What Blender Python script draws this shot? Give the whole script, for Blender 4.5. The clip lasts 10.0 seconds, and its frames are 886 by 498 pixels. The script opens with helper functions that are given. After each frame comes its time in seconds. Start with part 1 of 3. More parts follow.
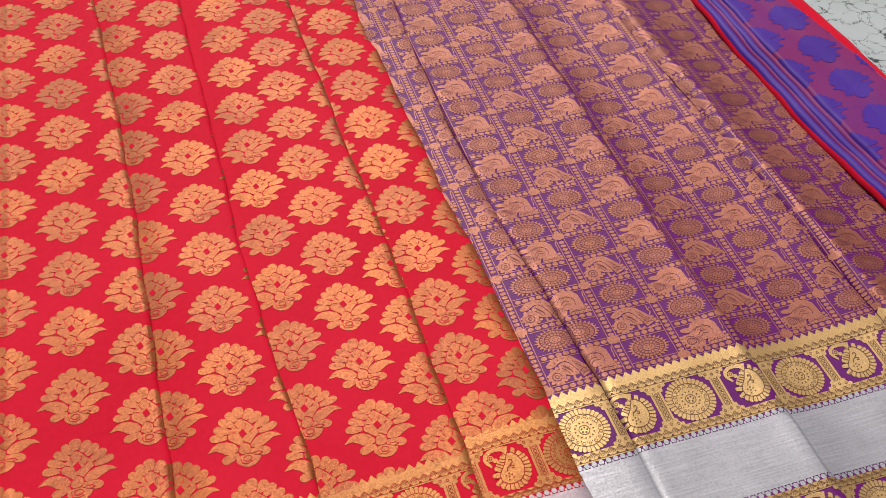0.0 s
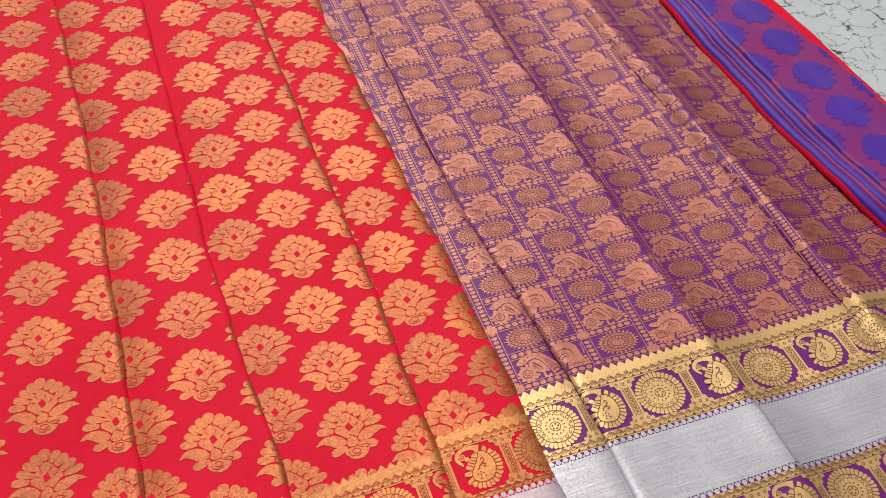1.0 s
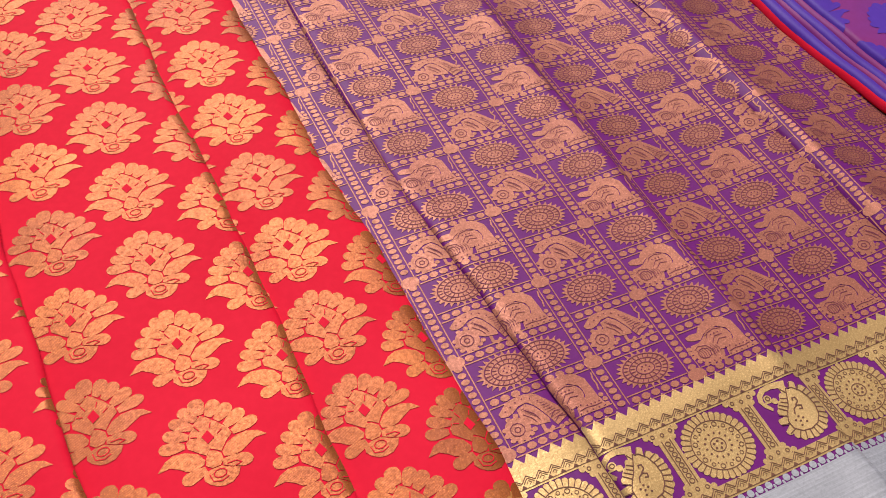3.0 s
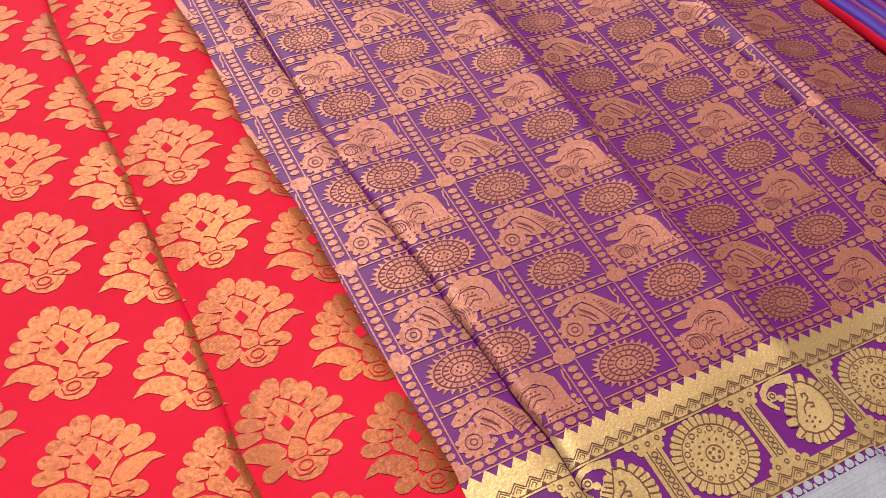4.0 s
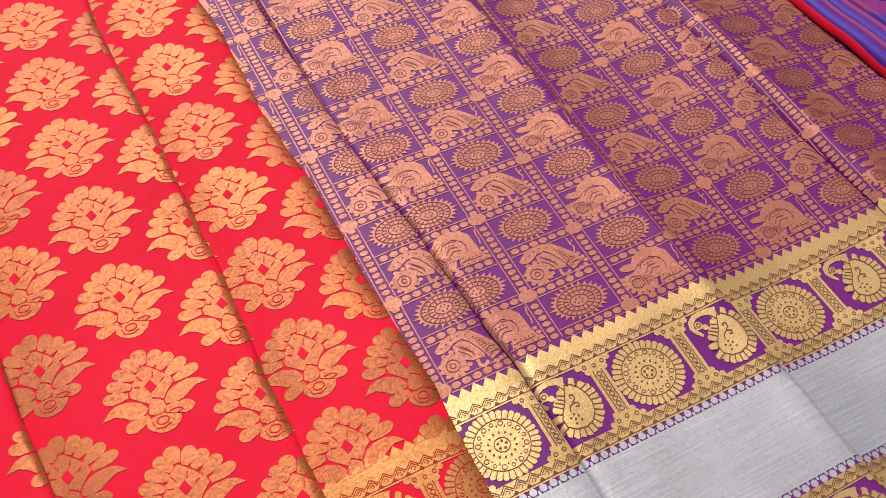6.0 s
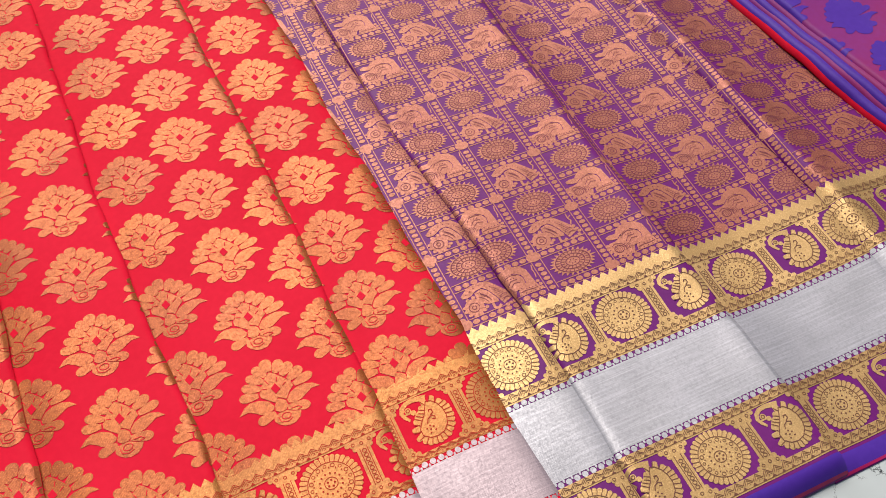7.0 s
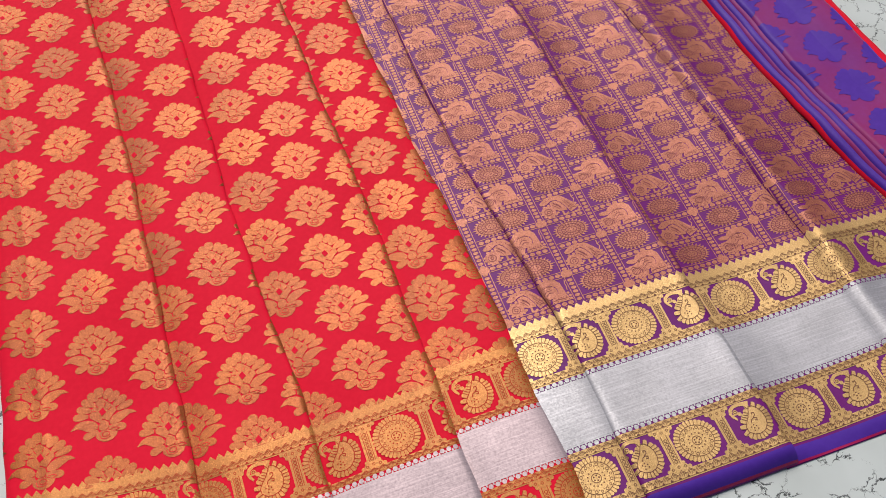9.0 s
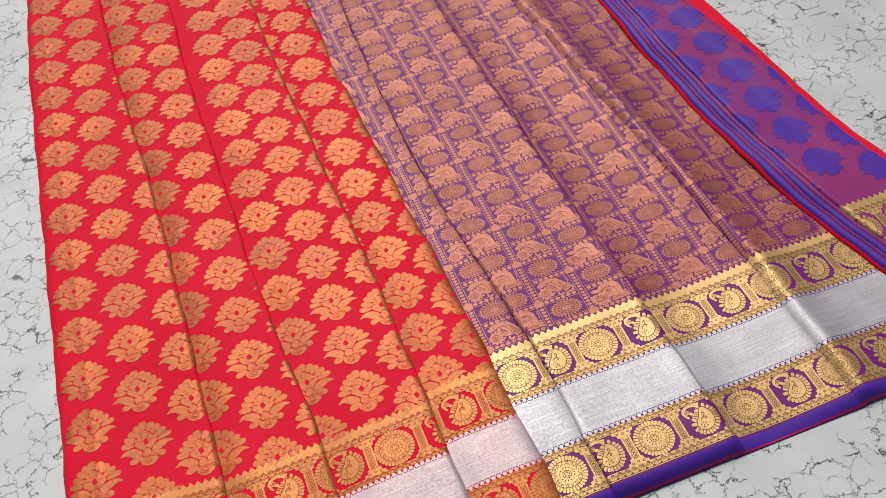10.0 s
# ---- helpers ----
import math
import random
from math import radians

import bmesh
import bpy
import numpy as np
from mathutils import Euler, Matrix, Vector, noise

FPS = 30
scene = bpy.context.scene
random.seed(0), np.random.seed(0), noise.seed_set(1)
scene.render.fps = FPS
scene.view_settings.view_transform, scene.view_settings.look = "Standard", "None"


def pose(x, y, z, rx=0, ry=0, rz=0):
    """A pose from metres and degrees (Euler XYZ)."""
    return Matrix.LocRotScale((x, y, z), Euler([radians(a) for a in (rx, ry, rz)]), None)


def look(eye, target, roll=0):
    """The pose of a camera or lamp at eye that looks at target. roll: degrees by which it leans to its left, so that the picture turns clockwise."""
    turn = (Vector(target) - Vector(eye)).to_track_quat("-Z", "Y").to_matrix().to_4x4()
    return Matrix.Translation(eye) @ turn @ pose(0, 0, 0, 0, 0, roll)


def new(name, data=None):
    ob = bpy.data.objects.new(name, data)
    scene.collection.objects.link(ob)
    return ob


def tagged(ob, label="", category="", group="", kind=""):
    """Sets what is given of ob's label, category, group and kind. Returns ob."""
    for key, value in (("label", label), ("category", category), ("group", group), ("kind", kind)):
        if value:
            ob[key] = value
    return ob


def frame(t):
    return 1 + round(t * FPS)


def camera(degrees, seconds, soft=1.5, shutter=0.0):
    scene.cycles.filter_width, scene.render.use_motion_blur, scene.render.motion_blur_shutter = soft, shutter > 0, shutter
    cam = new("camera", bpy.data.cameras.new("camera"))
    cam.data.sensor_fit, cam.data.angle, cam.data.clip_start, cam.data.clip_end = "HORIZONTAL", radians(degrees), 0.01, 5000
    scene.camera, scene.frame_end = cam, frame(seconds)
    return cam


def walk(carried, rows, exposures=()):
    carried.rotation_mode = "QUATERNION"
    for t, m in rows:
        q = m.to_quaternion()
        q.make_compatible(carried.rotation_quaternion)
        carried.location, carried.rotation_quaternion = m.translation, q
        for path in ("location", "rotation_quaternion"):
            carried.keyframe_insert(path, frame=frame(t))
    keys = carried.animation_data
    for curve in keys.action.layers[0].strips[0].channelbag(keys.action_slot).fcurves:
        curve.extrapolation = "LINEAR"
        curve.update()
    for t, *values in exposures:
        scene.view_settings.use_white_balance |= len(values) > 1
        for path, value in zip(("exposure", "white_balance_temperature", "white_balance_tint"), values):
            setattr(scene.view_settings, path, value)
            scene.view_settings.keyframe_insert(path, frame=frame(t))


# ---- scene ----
cam = camera(50.0, 10.0, soft=0.95)
# seconds, eye (m), turn, degrees down, lean
PATH = [
    (0.0, -0.2345, -0.2439, 0.4609, -19.65, 47.92, 2.78),
    (0.5, -0.2281, -0.2418, 0.4665, -20.29, 48.60, 2.44),
    (1.0, -0.2275, -0.2464, 0.4622, -21.39, 47.92, 2.72),
    (1.5, -0.2042, -0.1797, 0.4042, -23.07, 49.47, 2.66),
    (2.0, -0.1874, -0.1343, 0.3523, -25.07, 49.94, 3.46),
    (2.5, -0.1849, -0.1168, 0.3309, -27.92, 50.01, 5.39),
    (2.7, -0.1905, -0.1162, 0.3285, -29.64, 49.61, 6.53),
    (3.8, -0.1577, -0.0818, 0.2843, -32.25, 51.29, 6.75),
    (4.0, -0.1520, -0.0818, 0.2746, -32.00, 50.96, 6.42),
    (4.5, -0.1458, -0.0924, 0.2832, -31.13, 51.65, 5.20),
    (5.0, -0.1559, -0.1047, 0.2967, -32.62, 51.58, 5.92),
    (5.2, -0.1579, -0.1090, 0.3036, -32.65, 51.90, 5.88),
    (6.3, -0.1649, -0.1330, 0.3433, -30.00, 54.58, 3.69),
    (6.5, -0.1717, -0.1461, 0.3537, -29.47, 54.16, 3.33),
    (7.0, -0.1963, -0.1961, 0.4179, -26.80, 54.10, 1.93),
    (7.5, -0.2164, -0.2444, 0.4508, -24.00, 52.20, 1.18),
    (8.0, -0.2073, -0.2444, 0.4617, -19.40, 53.74, -1.01),
    (8.5, -0.2173, -0.2409, 0.4860, -19.64, 55.26, 0.01),
    (9.0, -0.2112, -0.2605, 0.5386, -18.71, 55.03, -0.94),
    (9.5, -0.2067, -0.3108, 0.5749, -17.18, 52.07, -2.95),
    (10.0, -0.1998, -0.3603, 0.5984, -14.97, 49.43, -7.26),
]
walk(cam, [(t, pose(x, y, z, 90 - down, 0, turn) @ pose(0, 0, 0, 0, 0, lean)) for t, x, y, z, turn, down, lean in PATH],
     exposures=[(0.0, -0.06), (1.0, 0.02), (2.0, 0.16), (4.5, 0.32), (6.5, 0.32), (7.2, 0.19), (8.0, 0.14), (9.0, 0.02), (10.0, -0.05)])

# ---- light: soft daylight of a bright room, mostly from beyond the cloth ----
world = bpy.data.worlds.new("daylight")
scene.world = world
world.use_nodes = True
wt = world.node_tree
sky = wt.nodes.new("ShaderNodeTexSky")
sky.sky_type, sky.sun_disc = "NISHITA", False
sky.sun_elevation, sky.sun_rotation = radians(51), radians(4)
sky.air_density, sky.dust_density = 0.6, 3.0
wt.links.new(sky.outputs[0], wt.nodes["Background"].inputs[0])
wt.nodes["Background"].inputs[1].default_value = 0.06
sun = new("sun", bpy.data.lights.new("sun", "SUN"))
sun.data.energy, sun.data.angle, sun.data.color = 2.5, radians(38), (1.0, 0.965, 0.92)
sun.matrix_world = look((0.16, 2.24, 2.9), (0, 0, 0))
scene.view_settings.exposure = 0.30

# ---- materials ----


def material(name):
    m = bpy.data.materials.new(name)
    m.use_nodes = True
    return m, m.node_tree, m.node_tree.nodes["Principled BSDF"]


def mix_colour(nt, fac, a, b):
    n = nt.nodes.new("ShaderNodeMix")
    n.data_type = "RGBA"
    for socket, v in ((n.inputs[0], fac), (n.inputs[6], a), (n.inputs[7], b)):
        if isinstance(v, (tuple, float)):
            socket.default_value = (*v, 1) if isinstance(v, tuple) else v
        else:
            nt.links.new(v, socket)
    return n.outputs[2]


def texture(nt, kind, coords, scale, **inputs):
    n = nt.nodes.new("ShaderNodeTex" + kind)
    nt.links.new(coords, n.inputs["Vector"])
    n.inputs["Scale"].default_value = scale
    for k, v in inputs.items():
        n.inputs[k].default_value = v
    return n


def ramp(nt, fac, *stops):
    n = nt.nodes.new("ShaderNodeValToRGB")
    nt.links.new(fac, n.inputs[0])
    while len(n.color_ramp.elements) < len(stops):
        n.color_ramp.elements.new(0.5)
    for e, (p, v) in zip(n.color_ramp.elements, stops):
        e.position, e.color = p, (v, v, v, 1)
    return n.outputs[0]


def weave(nt, bsdf, coords, strength, pitch, distance=0.0002, turn=0.0):
    """Fine rows of thread as relief."""
    mapping = nt.nodes.new("ShaderNodeMapping")
    mapping.inputs["Rotation"].default_value = (0, 0, turn)
    nt.links.new(coords, mapping.inputs["Vector"])
    w = nt.nodes.new("ShaderNodeTexWave")
    w.bands_direction = "Y"
    nt.links.new(mapping.outputs[0], w.inputs["Vector"])
    w.inputs["Scale"].default_value = 0.314 / pitch
    w.inputs["Distortion"].default_value = 1.5
    w.inputs["Detail Scale"].default_value = 2.0
    grain = texture(nt, "Noise", coords, 900.0, Detail=3.0)
    add = nt.nodes.new("ShaderNodeMath")
    soft = nt.nodes.new("ShaderNodeMath")
    soft.operation = "MULTIPLY"
    soft.inputs[1].default_value = 0.15
    nt.links.new(w.outputs["Fac"], soft.inputs[0])
    nt.links.new(soft.outputs[0], add.inputs[0])
    nt.links.new(grain.outputs["Fac"], add.inputs[1])
    bump = nt.nodes.new("ShaderNodeBump")
    bump.inputs["Strength"].default_value, bump.inputs["Distance"].default_value = strength, distance
    nt.links.new(add.outputs[0], bump.inputs["Height"])
    nt.links.new(bump.outputs[0], bsdf.inputs["Normal"])
    return add.outputs[0]


def silk(name, a, b, rough=0.42, sheen=0.35, sheen_tint=(1, 1, 1), spec=0.3):
    m, nt, bsdf = material(name)
    co = nt.nodes.new("ShaderNodeTexCoord").outputs["Object"]
    broad = texture(nt, "Noise", co, 9.0, Detail=3.0)
    fine = texture(nt, "Noise", co, 260.0, Detail=4.0)
    c = mix_colour(nt, ramp(nt, broad.outputs["Fac"], (0.35, 0.0), (0.68, 1.0)), a, b)
    c = mix_colour(nt, ramp(nt, fine.outputs["Fac"], (0.4, 0.0), (0.9, 0.35)), c, tuple(min(1, v * 1.25 + 0.004) for v in b))
    nt.links.new(c, bsdf.inputs["Base Color"])
    bsdf.inputs["Roughness"].default_value = rough
    bsdf.inputs["Specular IOR Level"].default_value = spec
    bsdf.inputs["Sheen Weight"].default_value = sheen
    bsdf.inputs["Sheen Roughness"].default_value = 0.4
    bsdf.inputs["Sheen Tint"].default_value = (*sheen_tint, 1)
    bump = nt.nodes.new("ShaderNodeBump")
    bump.inputs["Strength"].default_value, bump.inputs["Distance"].default_value = 0.2, 0.0002
    nt.links.new(fine.outputs["Fac"], bump.inputs["Height"])
    nt.links.new(bump.outputs[0], bsdf.inputs["Normal"])
    return m


def zari(name, dark, light, metallic=0.55, rough=0.42, pitch=0.0005, strength=0.45, turn=0.9, streaks=0.0, vary=0.52, glint=0.6):
    """Flat metal thread: colour runs a little from thread to thread; glitter and each motif's gloss are painted in."""
    m, nt, bsdf = material(name)
    co = nt.nodes.new("ShaderNodeTexCoord").outputs["Object"]
    info = nt.nodes.new("ShaderNodeObjectInfo")
    broad = texture(nt, "Noise", co, 28.0, Detail=2.0)
    fine = texture(nt, "Noise", co, 700.0, Detail=3.0)
    c = mix_colour(nt, ramp(nt, broad.outputs["Fac"], (0.3, 0.0), (0.7, 1.0)), dark, light)
    c = mix_colour(nt, ramp(nt, fine.outputs["Fac"], (0.45, 0.0), (0.8, 0.5)), c, tuple(v * 0.62 for v in dark))
    if streaks:
        # single threads that lie brighter or darker along the weave
        along = nt.nodes.new("ShaderNodeMapping")
        along.inputs["Scale"].default_value = (26.0, 1100.0, 1.0)
        nt.links.new(co, along.inputs["Vector"])
        thread = texture(nt, "Noise", along.outputs[0], 1.0, Detail=3.0, Roughness=0.65)
        c = mix_colour(nt, ramp(nt, thread.outputs["Fac"], (0.40, 0.0), (0.66, streaks)), c, tuple(v * 0.55 for v in dark))
        c = mix_colour(nt, ramp(nt, thread.outputs["Fac"], (0.30, streaks), (0.46, 0.0)), c, tuple(min(1, v * 1.25) for v in light))
    # glitter of the metal painted as tiny brighter dots in the base colour
    sparkle = texture(nt, "Noise", co, 1500.0, Detail=2.0)
    c = mix_colour(nt, ramp(nt, sparkle.outputs["Fac"], (0.52, 0.0), (0.72, glint)), c, tuple(min(1, v * 1.5) for v in light))
    # how well each motif catches the light, put into its colour at random
    rnd = ramp(nt, info.outputs["Random"], (0.15, 0.0), (1.0, vary))
    c = mix_colour(nt, rnd, c, tuple(v * 0.74 for v in dark))
    nt.links.new(c, bsdf.inputs["Base Color"])
    bsdf.inputs["Metallic"].default_value = metallic
    nt.links.new(ramp(nt, fine.outputs["Fac"], (0.3, rough - 0.08), (0.75, rough + 0.12)), bsdf.inputs["Roughness"])
    weave(nt, bsdf, co, strength, pitch, 0.0002, turn)
    return m


RED = silk("red_silk", (0.79, 0.011, 0.036), (0.87, 0.016, 0.047), rough=0.5, sheen=0.0, spec=0.03)
PURPLE = silk("purple_silk", (0.158, 0.011, 0.158), (0.192, 0.017, 0.190), rough=0.42, sheen=0.0, spec=0.16)
BLUE = silk("blue_violet_silk", (0.085, 0.028, 0.33), (0.105, 0.036, 0.39), rough=0.45, sheen=0.0, spec=0.15)
MAGENTA = silk("magenta_shot_silk", (0.33, 0.028, 0.15), (0.22, 0.032, 0.24), rough=0.45, sheen=0.0, spec=0.15)
PINK = silk("pink_selvage_silk", (0.42, 0.01, 0.09), (0.5, 0.02, 0.12), sheen=0.0)
GOLD_RED = zari("gold_thread_on_red", (0.325, 0.061, 0.009), (0.48, 0.123, 0.020), metallic=0.4, rough=0.43, vary=0.42)
GOLD_RED_EDGE = zari("gold_thread_on_red_border", (0.43, 0.140, 0.026), (0.58, 0.225, 0.05), metallic=0.36, rough=0.44)
GOLD_PURPLE = zari("copper_gold_thread", (0.37, 0.108, 0.068), (0.49, 0.168, 0.098), metallic=0.3, rough=0.46, vary=0.22)
GOLD = zari("gold_border_thread", (0.56, 0.33, 0.12), (0.74, 0.46, 0.19), metallic=0.42, rough=0.42)
LINE_RED = silk("red_gold_line_thread", (0.50, 0.030, 0.016), (0.58, 0.05, 0.022), rough=0.5, sheen=0.0, spec=0.1)
LINE_GOLD = silk("brown_gold_line_thread", (0.16, 0.065, 0.055), (0.22, 0.10, 0.06), rough=0.5, sheen=0.0, spec=0.1)
LINE_COPPER = silk("plum_line_thread", (0.19, 0.036, 0.080), (0.23, 0.05, 0.09), rough=0.5, sheen=0.0, spec=0.1)
SILVER = zari("silver_thread", (0.44, 0.425, 0.445), (0.57, 0.55, 0.58), metallic=0.4, rough=0.46, strength=0.30, turn=0.0, streaks=0.36, vary=0.1, glint=0.15)
SILVER_RED = zari("silver_thread_on_red", (0.47, 0.36, 0.38), (0.59, 0.46, 0.48), metallic=0.35, rough=0.46, strength=0.30, turn=0.0, streaks=0.36, vary=0.1, glint=0.15)

m, nt, bsdf = material("crackled_white_floor")
co = nt.nodes.new("ShaderNodeTexCoord").outputs["Object"]
bend = texture(nt, "Noise", co, 60.0, Detail=7.0, Roughness=0.72)
off = nt.nodes.new("ShaderNodeVectorMath")
off.operation = "MULTIPLY_ADD"
nt.links.new(bend.outputs["Color"], off.inputs[0])
off.inputs[1].default_value = (0.034, 0.022, 0)
nt.links.new(co, off.inputs[2])
cells = nt.nodes.new("ShaderNodeTexVoronoi")
cells.feature = "DISTANCE_TO_EDGE"
nt.links.new(off.outputs[0], cells.inputs["Vector"])
cells.inputs["Scale"].default_value = 62.0
width = texture(nt, "Noise", co, 60.0, Detail=4.0)
gate = texture(nt, "Noise", co, 34.0, Detail=3.0)
line = nt.nodes.new("ShaderNodeMath")
line.operation = "LESS_THAN"
thin = nt.nodes.new("ShaderNodeMath")
thin.operation = "MULTIPLY"
nt.links.new(ramp(nt, width.outputs["Fac"], (0.36, 0.012), (0.75, 0.030)), thin.inputs[0])
nt.links.new(ramp(nt, gate.outputs["Fac"], (0.43, 0.0), (0.50, 1.0)), thin.inputs[1])
nt.links.new(cells.outputs["Distance"], line.inputs[0])
nt.links.new(thin.outputs[0], line.inputs[1])
cloud = texture(nt, "Noise", co, 14.0, Detail=4.0)
white = mix_colour(nt, ramp(nt, cloud.outputs["Fac"], (0.35, 0.0), (0.65, 1.0)), (0.56, 0.60, 0.575), (0.66, 0.70, 0.68))
nt.links.new(mix_colour(nt, line.outputs[0], white, (0.05, 0.055, 0.055)), bsdf.inputs["Base Color"])
bsdf.inputs["Roughness"].default_value = 0.38
fb = nt.nodes.new("ShaderNodeBump")
fb.inputs["Strength"].default_value, fb.inputs["Distance"].default_value = 0.3, 0.0004
nt.links.new(line.outputs[0], fb.inputs["Height"])
fb.invert = True
nt.links.new(fb.outputs[0], bsdf.inputs["Normal"])
FLOOR = m

# ---- mesh helpers ----
BASE = 0.008        # usual height of the cloth's face over the floor
THREAD = 0.00022    # height of woven thread over its ground


def mesh_object(name, verts, faces, mat, parent=None, smooth=True, label="", kind=""):
    me = bpy.data.meshes.new(name)
    me.from_pydata(verts, [], faces)
    if smooth:
        me.polygons.foreach_set("use_smooth", [True] * len(me.polygons))
    me.materials.append(mat)
    me.update()
    ob = new(name, me)
    ob.parent = parent
    return tagged(ob, label=label, kind=kind)


def clip(poly, axis, limit, keep_less):
    """The part of a polygon on one side of a line."""
    out, n = [], len(poly)
    for i in range(n):
        a, b = poly[i], poly[(i + 1) % n]
        ia = a[axis] <= limit if keep_less else a[axis] >= limit
        ib = b[axis] <= limit if keep_less else b[axis] >= limit
        if ia:
            out.append(a)
        if ia != ib:
            f = (limit - a[axis]) / (b[axis] - a[axis])
            out.append((a[0] + f * (b[0] - a[0]), a[1] + f * (b[1] - a[1])))
    return out


class Pleat:
    """One lying fold of cloth: left and right edge as (y, x) knots, and its height across as (share, metres) knots."""

    def __init__(self, left, right, profile, y0, y1, seed=0.0, wave=0.0004, ridges=()):
        self.ly, self.lx = zip(*sorted(left))
        self.ry, self.rx = zip(*sorted(right))
        self.profile, self.y0, self.y1 = profile, y0, y1
        self.ps, self.pz = zip(*profile)
        self.seed, self.wave, self.ridges = seed, wave, ridges

    def edges(self, y):
        return self.wavy(float(np.interp(y, self.ly, self.lx)), y), self.wavy(float(np.interp(y, self.ry, self.rx)), y)

    @staticmethod
    def wavy(x, y):
        """Folds never run quite straight."""
        return x + 0.0005 * math.sin(63 * y + 90 * x) + 0.0003 * math.sin(171 * y + 40 * x)

    def share(self, x, y):
        a, b = self.edges(y)
        return (x - a) / (b - a)

    def place(self, s, y, up=0.0):
        a, b = self.edges(y)
        x = a + s * (b - a)
        z = BASE + float(np.interp(s, self.ps, self.pz))
        z += self.wave * (math.sin(31 * y + 9 * x + self.seed) + 0.6 * math.sin(57 * y - 23 * x + 2.1 * self.seed))
        z += 0.22 * self.wave * math.sin(118 * y + 61 * x + 3 * self.seed) + 0.12 * self.wave * math.sin(203 * y - 140 * x + self.seed)
        for y_at, high, wide in self.ridges:
            z += high * math.exp(-(((y - y_at) + 0.15 * (x - a)) / wide) ** 2)
        # the free lower edge sinks towards the floor
        z *= 1 - 0.84 * max(0.0, 1 - (y - self.y0) / 0.010) ** 2
        return x, y, max(z, 0.0006) + up

    def sheet(self, name, mat, parent, label=""):
        """The cloth itself: face, underside and closed rim."""
        rows = [self.y0 + 0.001 * i for i in range(12)]
        body_low = self.y0 + 0.012
        count = round((self.y1 - body_low) / 0.008)
        rows += [body_low + (self.y1 - body_low) * i / count for i in range(count + 1)]
        cols = sorted(set(self.ps) | {i / 14 for i in range(15)})
        n, verts, faces = len(cols), [], []
        for y in rows:
            verts += [self.place(s, y) for s in cols]
        top = len(verts)
        verts += [(x, y, max(z - 0.0011, 0.0001)) for x, y, z in verts]
        for r in range(len(rows) - 1):
            for c in range(n - 1):
                a = r * n + c
                faces += [(a, a + 1, a + n + 1, a + n), (top + a, top + a + n, top + a + n + 1, top + a + 1)]
            a, b = r * n, r * n + n - 1
            faces += [(a, a + n, top + a + n, top + a), (b, top + b, top + b + n, b + n)]
        for c in range(n - 1):
            a, b = c, (len(rows) - 1) * n + c
            faces += [(a, top + a, top + a + 1, a + 1), (b, b + 1, top + b + 1, top + b)]
        return mesh_object(name, verts, faces, mat, parent, label=label)

    def lay(self, name, polys, mat, parent, up=THREAD, low=None, high=None, label="", kind=""):
        """Thread lying on the cloth: flat outlines cut by the pleat's edges and bent over its form."""
        verts, faces, seen = [], [], {}
        low, high = max(self.y0 + 0.0005, -9 if low is None else low), min(self.y1, 9 if high is None else high)
        for poly in polys:
            ys = [p[1] for p in poly]
            if max(ys) <= low or min(ys) >= high:
                continue
            if min(ys) < low:
                poly = clip(poly, 1, low, False)
            if max(ys) > high:
                poly = clip(poly, 1, high, True)
            flat = [(self.share(x, y), y) for x, y in poly]
            s0, s1 = min(p[0] for p in flat), max(p[0] for p in flat)
            if s1 <= 0.0 or s0 >= 1.0:
                continue
            for a, b in zip(self.ps[:-1], self.ps[1:]):
                if s1 <= a or s0 >= b:
                    continue
                piece = flat
                if s0 < a:
                    piece = clip(piece, 0, a, False)
                if s1 > b:
                    piece = clip(piece, 0, b, True)
                ring = []
                for s, y in piece:
                    key = (round(s, 5), round(y, 6))
                    if key not in seen:
                        seen[key] = len(verts)
                        verts.append(self.place(s, y, up))
                    if seen[key] not in ring:
                        ring.append(seen[key])
                if len(ring) > 2:
                    faces.append(ring)
        return mesh_object(name, verts, faces, mat, parent, label=label, kind=kind) if len(faces) else None


# ---- woven motifs, as outlines in metres ----


def moved(polys, x, y, scale=1.0, turn=0.0, flip=1.0):
    c, s = math.cos(turn), math.sin(turn)
    return [[(x + scale * (flip * a * c - b * s), y + scale * (flip * a * s + b * c)) for a, b in p] for p in polys]


def mm(*pairs):
    return [(a / 1000, b / 1000) for a, b in pairs]


def oval(x, y, rx, ry, n=10, turn=0.0):
    c, s = math.cos(turn), math.sin(turn)
    return [(x + rx * math.cos(a) * c - ry * math.sin(a) * s, y + rx * math.cos(a) * s + ry * math.sin(a) * c) for a in (2 * math.pi * i / n for i in range(n))]


def bar(x0, y0, x1, y1):
    return [(x0, y0), (x1, y0), (x1, y1), (x0, y1)]


def petal(base, tip, wide, blunt=0.62):
    """A rounded petal from its base to its tip."""
    (bx, by), (tx, ty) = base, tip
    dx, dy = tx - bx, ty - by
    d = math.hypot(dx, dy)
    nx, ny = -dy / d, dx / d
    shape = ((0.0, 0.46), (0.3, 0.80), (blunt, 1.0), (0.84, 0.84), (0.95, 0.50))
    side = [(bx + f * dx, by + f * dy, w * wide / 2) for f, w in shape]
    return [(x + nx * w, y + ny * w) for x, y, w in side] + [tip] + [(x - nx * w, y - ny * w) for x, y, w in reversed(side)]


